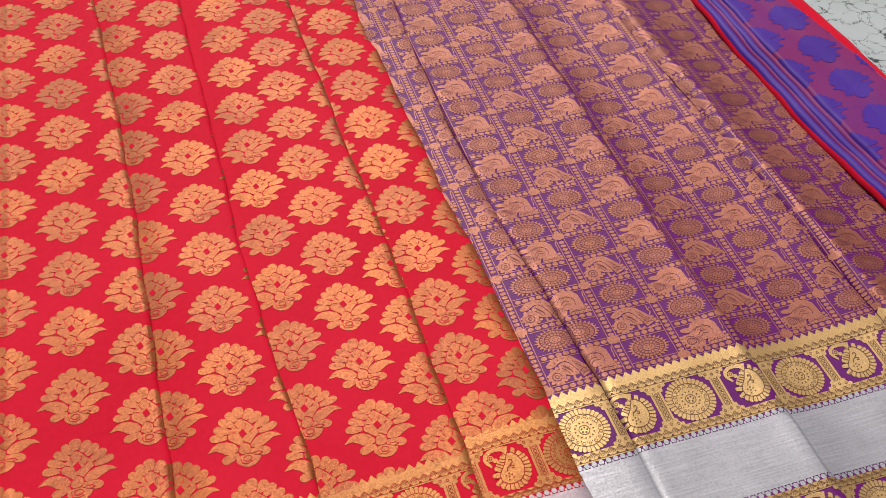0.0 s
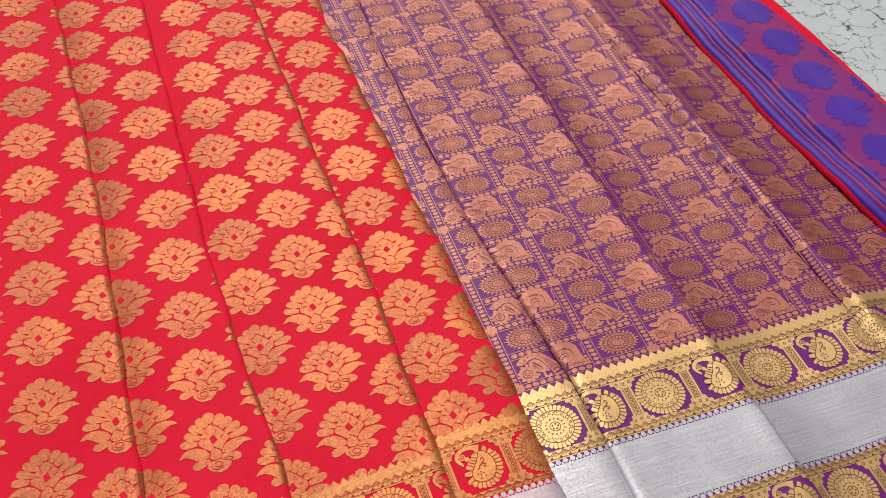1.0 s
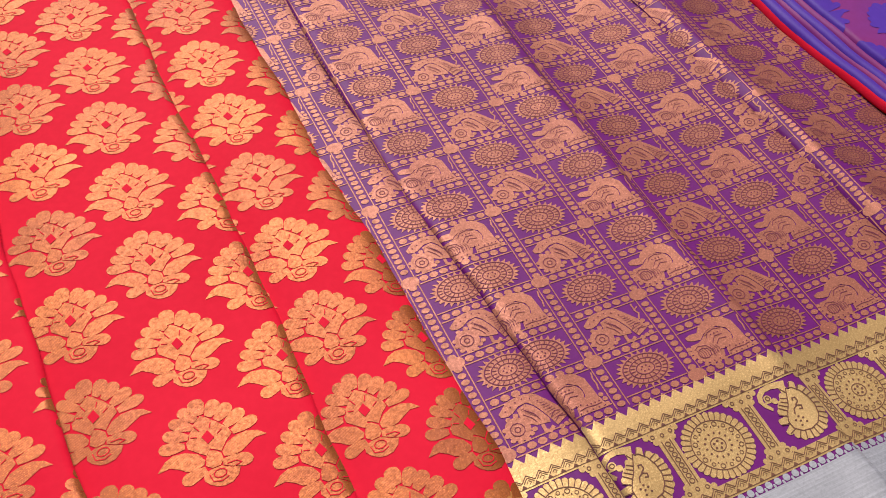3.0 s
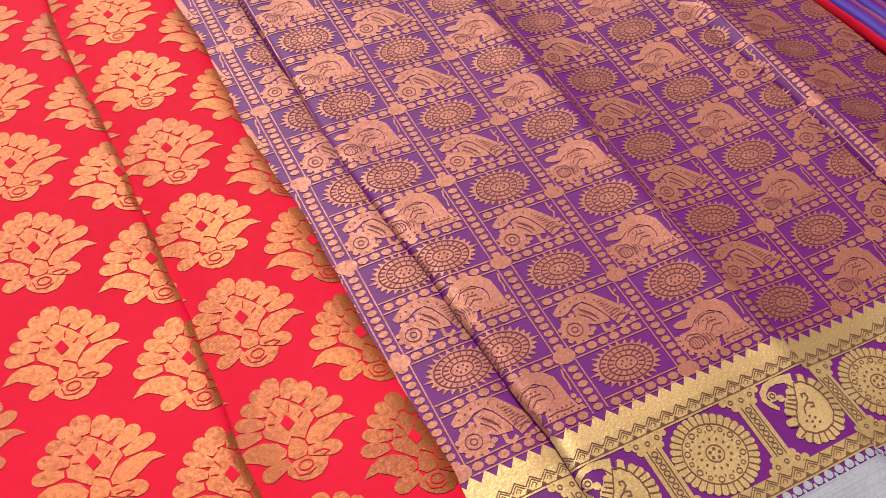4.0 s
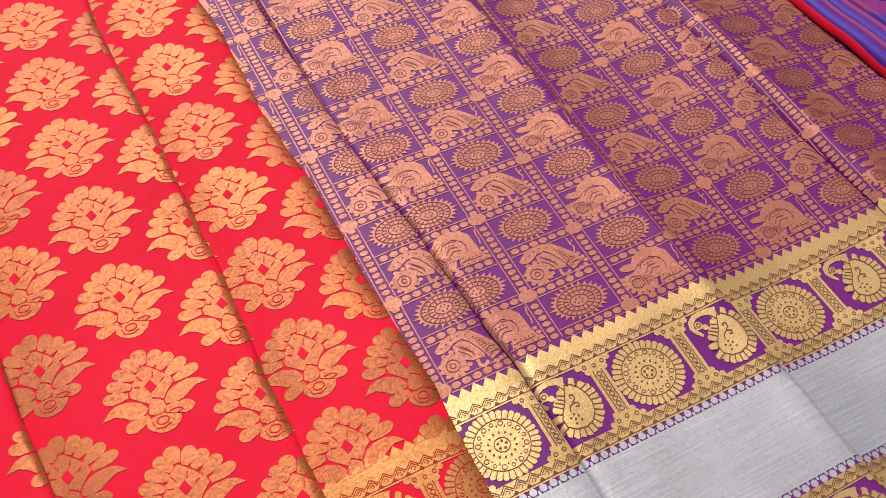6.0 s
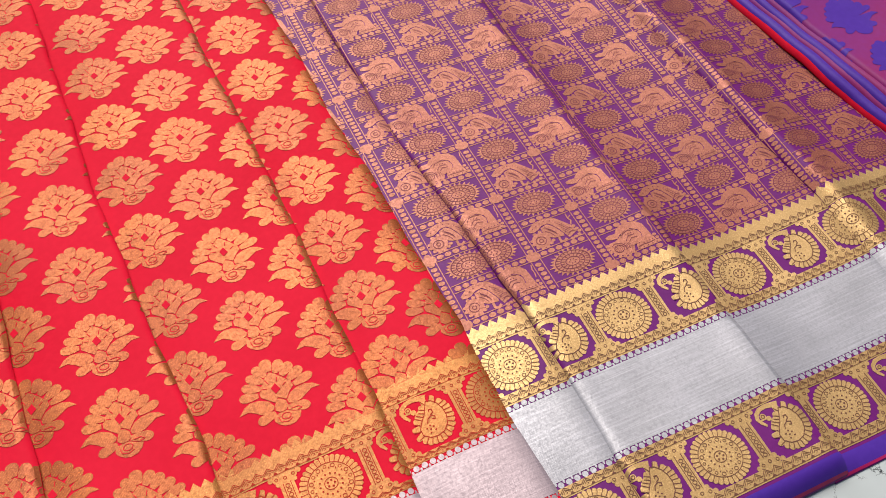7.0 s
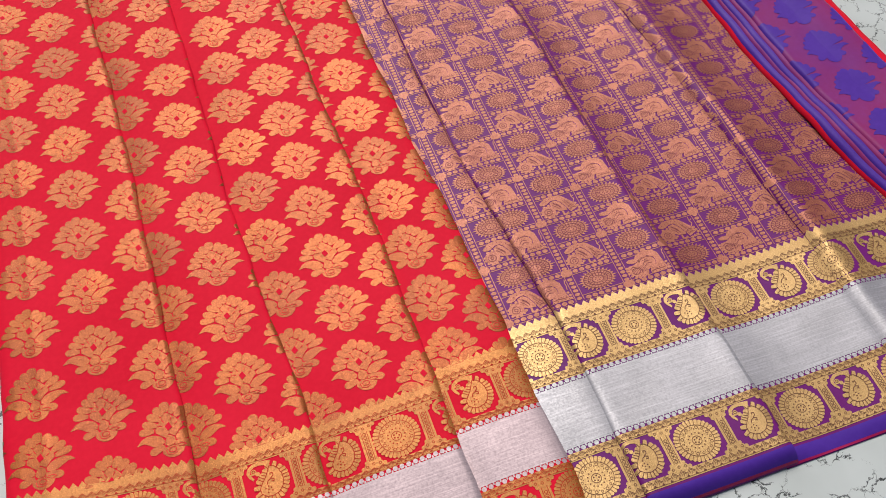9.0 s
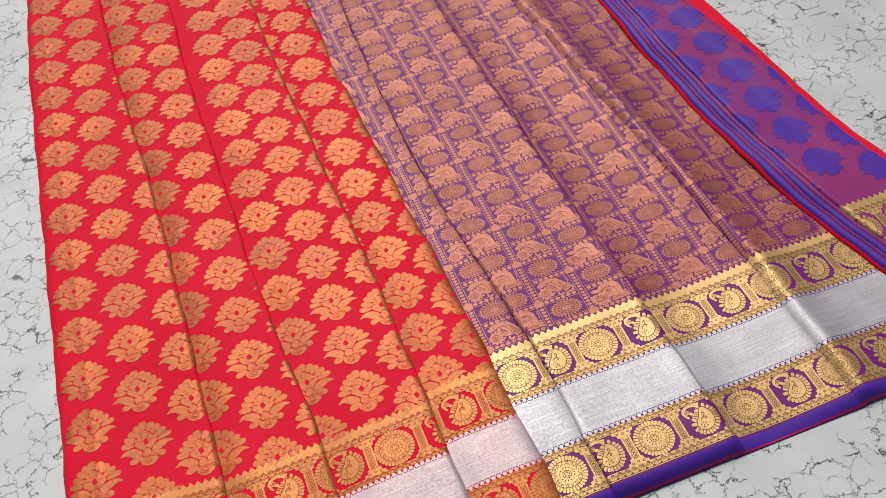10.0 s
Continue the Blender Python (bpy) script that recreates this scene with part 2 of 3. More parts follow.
def ring(x, y, r0x, r0y, r1x, r1y, n=24):
    out = []
    for i in range(n):
        a, b = 2 * math.pi * i / n, 2 * math.pi * (i + 1) / n
        out.append([(x + r0x * math.cos(a), y + r0y * math.sin(a)), (x + r1x * math.cos(a), y + r1y * math.sin(a)), (x + r1x * math.cos(b), y + r1y * math.sin(b)), (x + r0x * math.cos(b), y + r0y * math.sin(b))])
    return out


def stroke(points, wide, closed=False):
    """A thin line along some points."""
    out, pts = [], list(points) + ([points[0]] if closed else [])
    for (ax, ay), (bx, by) in zip(pts[:-1], pts[1:]):
        d = math.hypot(bx - ax, by - ay) or 1e-9
        px, py = -(by - ay) / d * wide / 2, (bx - ax) / d * wide / 2
        ex, ey = (bx - ax) / d * wide * 0.3, (by - ay) / d * wide * 0.3
        out.append([(ax + px - ex, ay + py - ey), (bx + px + ex, by + py + ey), (bx - px + ex, by - py + ey), (ax - px - ex, ay - py - ey)])
    return out


def outline(polys, cx, cy, n=110):
    """One closed outline round overlapping forms, as seen from a point inside."""
    out = []
    for i in range(n):
        a = 2 * math.pi * i / n
        c, s = math.cos(a), math.sin(a)
        far = 0.0
        for p in polys:
            for k in range(len(p)):
                x1, y1, x2, y2 = p[k - 1][0] - cx, p[k - 1][1] - cy, p[k][0] - cx, p[k][1] - cy
                u1, u2 = y1 * c - x1 * s, y2 * c - x2 * s
                if u1 * u2 <= 0 and u1 != u2:
                    f = u1 / (u1 - u2)
                    far = max(far, (x1 + f * (x2 - x1)) * c + (y1 + f * (y2 - y1)) * s)
        out.append((cx + far * c, cy + far * s))
    return out


def fan(rim, cx, cy):
    return [[(cx, cy), a, b] for a, b in zip(rim, rim[1:] + rim[:1])]


def strip(upper, lower):
    """A band between two curves of as many points each."""
    return [[upper[i], upper[i + 1], lower[i + 1], lower[i]] for i in range(len(upper) - 1)]


def blob(*pairs):
    """A closed form round the middle of its points, in millimetres."""
    pts = mm(*pairs)
    return fan(pts, sum(p[0] for p in pts) / len(pts), sum(p[1] for p in pts) / len(pts))


def lotus():
    """The woven lotus: its gold petals, parted by the ground, and the ground-coloured marks on them."""
    petals = (((-8.3, -0.3), (-17.2, 1.2), 4.5), ((-6.3, 2.6), (-14.6, 6.4), 4.5), ((-4.0, 5.6), (-11.2, 10.9), 4.6), ((-2.2, 8.3), (-6.8, 14.6), 4.7), ((-0.3, 9.9), (-0.8, 17.0), 5.6),
              ((2.2, 8.2), (6.6, 14.2), 4.9), ((4.6, 5.7), (10.8, 10.9), 5.0), ((6.9, 2.3), (14.8, 6.6), 4.9), ((8.5, -1.0), (18.4, 1.6), 4.5))
    form = [petal(*mm(b, t), 1.1 * w / 1000, 0.6) for b, t, w in petals]
    form += strip(mm((3.2, -7.3), (5.7, -4.4), (9.3, -2.9), (13.3, -2.6), (16.9, -3.8), (19.6, -6.4)), mm((3.4, -9.2), (6.1, -10.1), (9.5, -9.6), (12.6, -7.8), (15.5, -6.2), (19.6, -6.4)))
    form += strip(mm((-3.1, -8.3), (-4.9, -5.0), (-8.8, -2.9), (-12.9, -2.4), (-16.1, -3.7), (-19.4, -7.0)), mm((-3.9, -9.9), (-7.5, -11.0), (-10.1, -10.2), (-12.1, -8.4), (-15.0, -6.6), (-19.4, -7.0)))
    form += blob((-2.2, 8.0), (-0.3, 9.6), (1.6, 8.2), (3.2, 6.4), (4.3, 5.4), (5.8, 3.4), (7.6, 1.4), (8.2, -1.4), (5.8, -3.4), (3.0, -6.9), (1.2, -5.5), (-0.4, -4.5), (-2.2, -6.8), (-4.6, -4.7), (-7.6, -1.8), (-7.6, 0.6), (-6.2, 1.7), (-6.0, 3.4), (-4.4, 4.9), (-3.8, 6.6))
    form += blob((0.8, -5.8), (2.7, -7.6), (2.9, -10.2), (1.4, -12.0), (-1.6, -12.2), (-3.4, -10.6), (-2.7, -7.9), (-0.9, -5.2))
    form += [petal(*mm((2.4, -11.2), (12.6, -13.6)), 0.0052, 0.7), petal(*mm((-3.6, -11.8), (-12.6, -14.0)), 0.0050, 0.7)]
    form += blob((-5.0, -13.6), (-2.2, -12.5), (1.6, -12.4), (4.2, -14.0), (7.4, -15.2), (6.2, -17.6), (3.6, -19.6), (0.6, -20.0), (-1.8, -19.4), (-4.0, -17.8), (-5.4, -15.8))
    w = 0.00034
    lines = [mm((0.6, 2.9), (-2.0, 0.9), (-0.6, -2.6), (2.2, -0.8))]
    lines += stroke(oval(0.0004, -0.0150, 0.0022, 0.0016, 9), w, True) + stroke(mm((-3.2, -14.4), (-2.6, -17.2), (0.2, -18.0), (2.8, -17.0)), w) + stroke(mm((3.6, -12.4), (6.8, -12.4), (8.4, -13.6), (6.2, -14.2)), w)
    lines += stroke(mm((-3.4, 6.0), (-2.2, 3.6)), w) + stroke(mm((2.4, 5.6), (1.6, 3.6)), w) + stroke(mm((-5.6, 2.0), (-3.6, 1.4)), w) + stroke(mm((5.4, 1.6), (3.6, 0.4)), w)
    return form, lines


def sunburst(rx=0.0145, ry=0.0096, rays=26):
    """A round sun: pointed rays, rings of short bars and a beaded heart."""
    form = outline([oval(0, 0, 0.74 * rx, 0.74 * ry, 26)] + [[(0.6 * rx * c - 0.0010 * s, 0.6 * ry * s + 0.0010 * c), (rx * c, ry * s), (0.6 * rx * c + 0.0010 * s, 0.6 * ry * s - 0.0010 * c)] for c, s in ((math.cos(2 * math.pi * i / rays), math.sin(2 * math.pi * i / rays)) for i in range(rays))], 0, 0, 4 * rays)
    lines = ring(0, 0, 0.665 * rx, 0.665 * ry, 0.70 * rx, 0.70 * ry, 26)
    lines += ring(0, 0, 0.465 * rx, 0.465 * ry, 0.495 * rx, 0.495 * ry, 22)
    lines += ring(0, 0, 0.265 * rx, 0.265 * ry, 0.295 * rx, 0.295 * ry, 16)
    for n, r0, r1 in ((24, 0.53, 0.655), (16, 0.33, 0.455)):
        for i in range(n):
            c, s = math.cos(2 * math.pi * i / n), math.sin(2 * math.pi * i / n)
            lines += stroke([(r0 * rx * c, r0 * ry * s), (r1 * rx * c, r1 * ry * s)], 0.00032)
    lines += [oval(0.13 * rx * math.cos(a), 0.13 * ry * math.sin(a), 0.00042, 0.00036, 5) for a in (2 * math.pi * i / 6 for i in range(6))]
    return fan(form, 0, 0), lines


def arch_scroll():
    """Abstract scrollwork: a broad arched band round a beaded heart, over a row of lobes, with a thin tendril."""
    form = strip(mm((-12.4, 5.6), (-9.8, 6.4), (-6.4, 6.0), (-4.6, 8.0), (-1.2, 9.8), (2.8, 10.2), (7.6, 8.9), (10.4, 5.5), (11.0, 0.0), (11.4, -5.0)), mm((-12.2, 4.0), (-9.6, 3.0), (-6.6, 2.6), (-4.4, 4.2), (-1.2, 5.6), (3.0, 5.7), (6.3, 3.4), (6.9, 1.0), (6.6, -1.5), (4.4, -5.0)))
    form.append(oval(0.0004, 0.0004, 0.0062, 0.0052, 18))
    form += blob((-6.4, 2.4), (-4.4, 3.8), (-2.0, 5.2), (-1.0, 2.0), (-3.4, -1.6), (-6.0, 0.6), (-8.6, 1.6))
    form += blob((3.2, -3.8), (6.8, -1.6), (11.4, -3.7), (12.4, -7.6), (9.8, -8.8), (4.5, -8.9), (0.0, -8.6), (0.6, -5.4))
    form += blob((-4.8, 0.6), (-8.0, 1.6), (-12.6, 1.4), (-14.0, -1.6), (-13.2, -5.0), (-11.0, -7.6), (-7.5, -8.6), (-2.0, -8.4), (-0.6, -5.2), (-3.0, -2.4))
    form += [oval(a / 1000, b / 1000, 0.0011, 0.0010, 7) for a, b in ((12.6, -3.4), (13.2, -5.6), (13.0, -7.8), (-14.0, 0.4), (-14.6, -1.6), (-14.4, -3.8), (-13.2, -6.2), (-11.2, -8.2), (-8.6, -9.0), (-5.6, -8.9), (-2.6, -8.8))]
    form += stroke(mm((14.2, 6.8), (13.4, 4.1), (13.6, 1.7), (13.0, -1.1)), 0.0006)
    lines = stroke(mm((-4.2, 2.2), (-2.4, 4.3), (0.8, 5.0), (4.0, 4.2)), 0.00027) + stroke(mm((-3.0, -0.6), (-0.6, 1.8), (3.0, 1.6)), 0.00027) + stroke(mm((-1.8, -1.8), (0.6, 0.0), (3.8, -0.6)), 0.00027)
    lines += stroke(oval(-0.0090, -0.0036, 0.0028, 0.0024, 9), 0.00028, True) + stroke(mm((-12.2, -1.0), (-10.0, 0.2), (-6.6, -0.6), (-4.8, -3.4), (-5.4, -6.4)), 0.00027)
    lines += stroke(mm((1.0, -6.8), (4.4, -6.4), (8.0, -6.8), (11.0, -6.6)), 0.00027)
    for b, n, x0, x1 in ((-8.0, 8, -10.0, 9.0), (-4.6, 4, -3.4, 2.6), (-5.6, 4, 5.0, 10.4), (3.0, 3, -1.6, 1.8)):
        lines += [oval((x0 + (x1 - x0) * i / (n - 1)) / 1000, b / 1000, 0.00036, 0.00030, 5) for i in range(n)]
    for k in range(9):
        x = -11.5 + 1.1 * k
        lines += stroke(mm((x, -1.2 - 0.3 * (k % 3)), (x + 0.7, -3.4), (x + 0.4, -5.6)), 0.00018)
    return form, lines


def plume_scroll():
    """Abstract scrollwork: a sweeping plume with lobes at its foot, beside a round spiral and a forked tendril."""
    form = strip(mm((-12.6, 5.4), (-9.8, 7.4), (-7.2, 9.0), (-4.0, 9.4), (0.2, 9.4), (4.6, 7.9), (7.8, 4.0), (10.6, 0.2), (12.3, -4.9)), mm((-12.2, 3.8), (-9.6, 3.2), (-7.2, 3.8), (-4.0, 5.6), (-0.3, 5.8), (1.8, 3.6), (3.7, 0.0), (4.9, -3.0), (6.4, -7.4)))
    form += blob((-5.2, 4.4), (-1.0, 5.5), (1.5, 3.3), (3.4, -0.3), (4.7, -3.4), (4.4, -5.2), (-1.0, -4.4), (-4.0, -2.4), (-5.6, 0.6))
    form.append(oval(-0.0085, -0.0030, 0.0052, 0.0050, 16))
    form += [oval(a / 1000, b / 1000, 0.0012, 0.0010, 7) for a, b in ((12.8, -3.6), (13.4, -5.6), (12.2, -7.6), (9.8, -8.2), (7.6, -8.6), (12.0, -1.4), (-10.2, 1.9), (-6.8, 2.4), (-13.4, -1.6), (-13.6, -4.0), (-12.4, -6.6), (-10.0, -8.0), (-7.0, -8.0), (-4.4, -6.6), (-2.6, -5.4))]
    form += stroke(mm((1.0, -5.4), (0.9, -7.6), (2.6, -8.6), (4.4, -7.4)), 0.0014) + stroke(mm((11.2, 0.0), (12.6, 2.4), (11.7, 4.2), (11.9, 7.6)), 0.0007) + stroke(mm((11.7, 4.4), (13.6, 5.6)), 0.0006)
    lines = stroke(oval(-0.0088, -0.0032, 0.0029, 0.0027, 10), 0.0003, True) + stroke(oval(-0.0088, -0.0032, 0.0012, 0.0011, 7), 0.00028, True)
    lines += stroke(mm((5.4, -3.6), (8.0, -1.6), (10.4, -2.0)), 0.00027) + stroke(mm((6.2, -5.8), (8.6, -4.2), (11.4, -4.6)), 0.00027) + stroke(mm((-2.6, 3.0), (0.0, 0.6), (1.2, -2.8)), 0.00027) + stroke(mm((-4.0, 1.6), (-1.6, -0.8), (-0.4, -3.2)), 0.00027)
    lines += [oval(a / 1000, b / 1000, 0.00036, 0.00030, 5) for a, b in ((-9.6, 5.4), (-7.0, 6.4), (-4.4, 7.4), (-1.4, 7.8), (1.6, 6.8), (4.0, 4.8), (5.6, 2.4), (7.0, 0.2))]
    for k in range(8):
        f = k / 7
        lines += stroke(mm((4.2 + 1.9 * f, 3.6 - 8.2 * f), (6.4 + 4.4 * f, 3.4 - 7.0 * f)), 0.00018)
        lines += stroke(mm((-3.8 + 0.5 * k, 3.6 - 0.6 * k), (-2.4 + 0.55 * k, 3.8 - 0.75 * k)), 0.00018)
    return form, lines


def medallion(r):
    """A woven round: a rim of narrow petals, a chain of rings, a ring of dots and a beaded heart."""
    form = outline([oval(0.93 * r * math.cos(a), 0.93 * r * math.sin(a), 0.085 * r, 0.085 * r, 8) for a in (2 * math.pi * (i + 0.5) / 34 for i in range(34))] + [oval(0, 0, 0.94 * r, 0.94 * r, 34)], 0, 0, 136)
    lines = []
    for i in range(34):
        a = 2 * math.pi * i / 34
        lines += stroke([(0.76 * r * math.cos(a), 0.76 * r * math.sin(a)), (0.99 * r * math.cos(a), 0.99 * r * math.sin(a))], 0.022 * r)
    for r0, r1 in ((0.725, 0.75), (0.195, 0.22)):
        lines += ring(0, 0, r0 * r, r0 * r, r1 * r, r1 * r, 30)
    for i in range(16):
        a = 2 * math.pi * i / 16
        x, y, q = 0.625 * r * math.cos(a), 0.625 * r * math.sin(a), (0.078 if i % 2 else 0.060) * r
        lines += ring(x, y, 0.72 * q, 0.72 * q, q, q, 8)
        a += math.pi / 16
        lines.append(oval(0.545 * r * math.cos(a), 0.545 * r * math.sin(a), 0.035 * r, 0.02 * r, 5, a))
    lines += [oval(0.36 * r * math.cos(a), 0.36 * r * math.sin(a), 0.038 * r, 0.03 * r, 6, a) for a in (2 * math.pi * i / 14 for i in range(14))]
    lines += [oval(0.115 * r * math.cos(a), 0.115 * r * math.sin(a), 0.04 * r, 0.04 * r, 6) for a in (2 * math.pi * i / 5 for i in range(5))]
    return fan(form, 0, 0), lines


def paisley(h):
    """A mango form with a rim of round petals, a hook with a curl and a small spray inside, h high."""
    u = h / 32.0
    drop = [(0.4, 10.6), (-1.2, 7.6), (-3.0, 4.4), (-5.6, 1.4), (-7.4, -1.4), (-7.3, -4.6), (-4.6, -7.0), (-1.0, -7.6), (2.6, -6.6), (5.4, -3.6), (6.6, 0.2), (6.4, 4.0), (5.0, 7.6), (2.8, 10.0)]
    core = [(u * a, u * b) for a, b in drop]
    cx, cy = -0.4 * u, 0.6 * u
    rim, lobes, lines, n = [], [core], [], len(core)
    for i in range(n):
        (ax, ay), (bx, by) = core[i], core[(i + 1) % n]
        m = max(1, round(math.hypot(bx - ax, by - ay) / (2.3 * u)))
        rim += [(ax + (bx - ax) * k / m, ay + (by - ay) * k / m) for k in range(m)]
    for i, (x, y) in enumerate(rim):
        (px, py), (qx, qy) = rim[i - 1], rim[(i + 1) % len(rim)]
        d = math.hypot(qx - px, qy - py)
        nx, ny = -(qy - py) / d, (qx - px) / d
        if nx * (x - cx) + ny * (y - cy) < 0:
            nx, ny = -nx, -ny
        out = 4.4 * u * (1.0 if y < 6 * u else 0.8)
        tx, ty = x + nx * out, y + ny * out
        lobes.append(petal((x, y), (tx, ty), 3.2 * u, 0.6))
        (sx, sy) = ((x + qx) / 2, (y + qy) / 2)
        lines += stroke([(sx + 0.5 * u * nx, sy + 0.5 * u * ny), (sx + 0.88 * out * nx, sy + 0.88 * out * ny)], 0.42 * u)
    form = fan(outline(lobes, cx, cy, 150), cx, cy)
    lines += stroke([(cx + 1.05 * (x - cx), cy + 1.05 * (y - cy)) for x, y in core], 0.42 * u, True)
    hook_out = [(2.0, 14.6), (-1.6, 15.4), (-5.4, 15.8), (-9.4, 15.3), (-12.6, 13.2), (-13.8, 10.2), (-12.8, 7.2), (-10.6, 4.6)]
    hook_in = [(0.6, 11.6), (-2.4, 12.6), (-5.4, 13.4), (-8.4, 13.2), (-10.8, 11.8), (-11.8, 9.8), (-11.0, 7.8), (-9.8, 5.6)]
    form += strip([(u * a, u * b) for a, b in hook_out], [(u * a, u * b) for a, b in hook_in])
    form += [oval(u * a, u * b, u * r, u * r, 10) for a, b, r in ((-9.4, 10.2, 1.7), (-7.2, 8.2, 1.4))] + stroke([(u * a, u * b) for a, b in ((-11.6, 8.8), (-9.6, 8.6), (-8.0, 8.6))], 0.8 * u)
    lines += ring(-9.4 * u, 10.2 * u, 0.7 * u, 0.7 * u, 1.1 * u, 1.1 * u, 9)
    lines += [oval(u * a, u * b, 0.55 * u, 0.42 * u, 6) for a, b in ((-3.0, -3.4), (-1.2, -2.6), (-4.6, -2.4), (-2.6, -1.4), (-0.8, -4.6), (-3.6, -5.2))]
    lines += stroke([(u * a, u * b) for a, b in ((-3.2, 0.0), (-2.2, 2.0), (-0.2, 3.0), (1.6, 2.2), (1.2, 0.8), (0.0, 1.2))], 0.5 * u) + stroke([(u * a, u * b) for a, b in ((-0.2, 3.4), (1.4, 4.4), (1.4, 6.2), (0.0, 6.4), (-0.2, 5.4))], 0.5 * u)
    return form, lines


def pillar(x, y0, y1):
    """An upright bar with a chain of beads, and a fan of lobes at each end: gold, and the ground that shows on it."""
    form = [bar(x - 0.0034, y0, x + 0.0034, y0 + 0.5 * (y1 - y0)), bar(x - 0.0034, y0 + 0.5 * (y1 - y0), x + 0.0034, y1)]
    n = int((y1 - y0 - 0.009) / 0.0023)
    lines = []
    for i in range(n):
        y = y0 + 0.0057 + i * 0.0023
        lines += ring(x, y, 0.00085, 0.00075, 0.0012, 0.0011, 8)
    lines += [bar(x - 0.00195, y0 + 0.0045, x - 0.0016, y1 - 0.0045), bar(x + 0.0016, y0 + 0.0045, x + 0.00195, y1 - 0.0045)]
    for y, d in ((y0, 1), (y1, -1)):
        form += [oval(x + a / 1000, y + d * b / 1000, r / 1000, r / 1000, 8) for a, b, r in ((-4.0, 1.6, 1.9), (4.0, 1.6, 1.9), (-6.6, 0.9, 1.3), (6.6, 0.9, 1.3), (-3.8, 4.0, 1.3), (3.8, 4.0, 1.3))]
        for a, b in ((-4.0, 1.6), (4.0, 1.6), (0.0, 2.2)):
            lines += ring(x + a / 1000, y + d * b / 1000, 0.0006, 0.0006, 0.00092, 0.00092, 7)
    return form, lines


def leaf_row(x0, x1, y0, y1, pitch=0.0054):
    """A gold band of standing leaves: the band, and the ground that shows between the leaves."""
    h, n = y1 - y0, int((x1 - x0) / pitch) + 1
    band = [bar(x0 + pitch * i, y0, x0 + pitch * (i + 1), y1) for i in range(n)]
    marks = [bar(x0 + pitch * i, y0 + 0.13 * h, x0 + pitch * (i + 1), y0 + 0.17 * h) for i in range(n)]
    for i in range(n):
        x = x0 + pitch * i
        marks.append([(x - 0.20 * pitch, y0 + 0.19 * h), (x + 0.20 * pitch, y0 + 0.19 * h), (x, y0 + 0.42 * h)])
        marks += stroke([(x + 0.02 * pitch, y0 + 0.56 * h), (x + 0.5 * pitch, y0 + 0.97 * h), (x + 0.98 * pitch, y0 + 0.56 * h)], 0.00030)
        marks += stroke([(x + 0.10 * pitch, y0 + 0.46 * h), (x + 0.5 * pitch, y0 + 0.80 * h), (x + 0.90 * pitch, y0 + 0.46 * h)], 0.00026)
        marks += stroke([(x + 0.30 * pitch, y0 + 0.44 * h), (x + 0.5 * pitch, y0 + 0.62 * h), (x + 0.66 * pitch, y0 + 0.46 * h), (x + 0.5 * pitch, y0 + 0.34 * h)], 0.00020)
    return band, marks


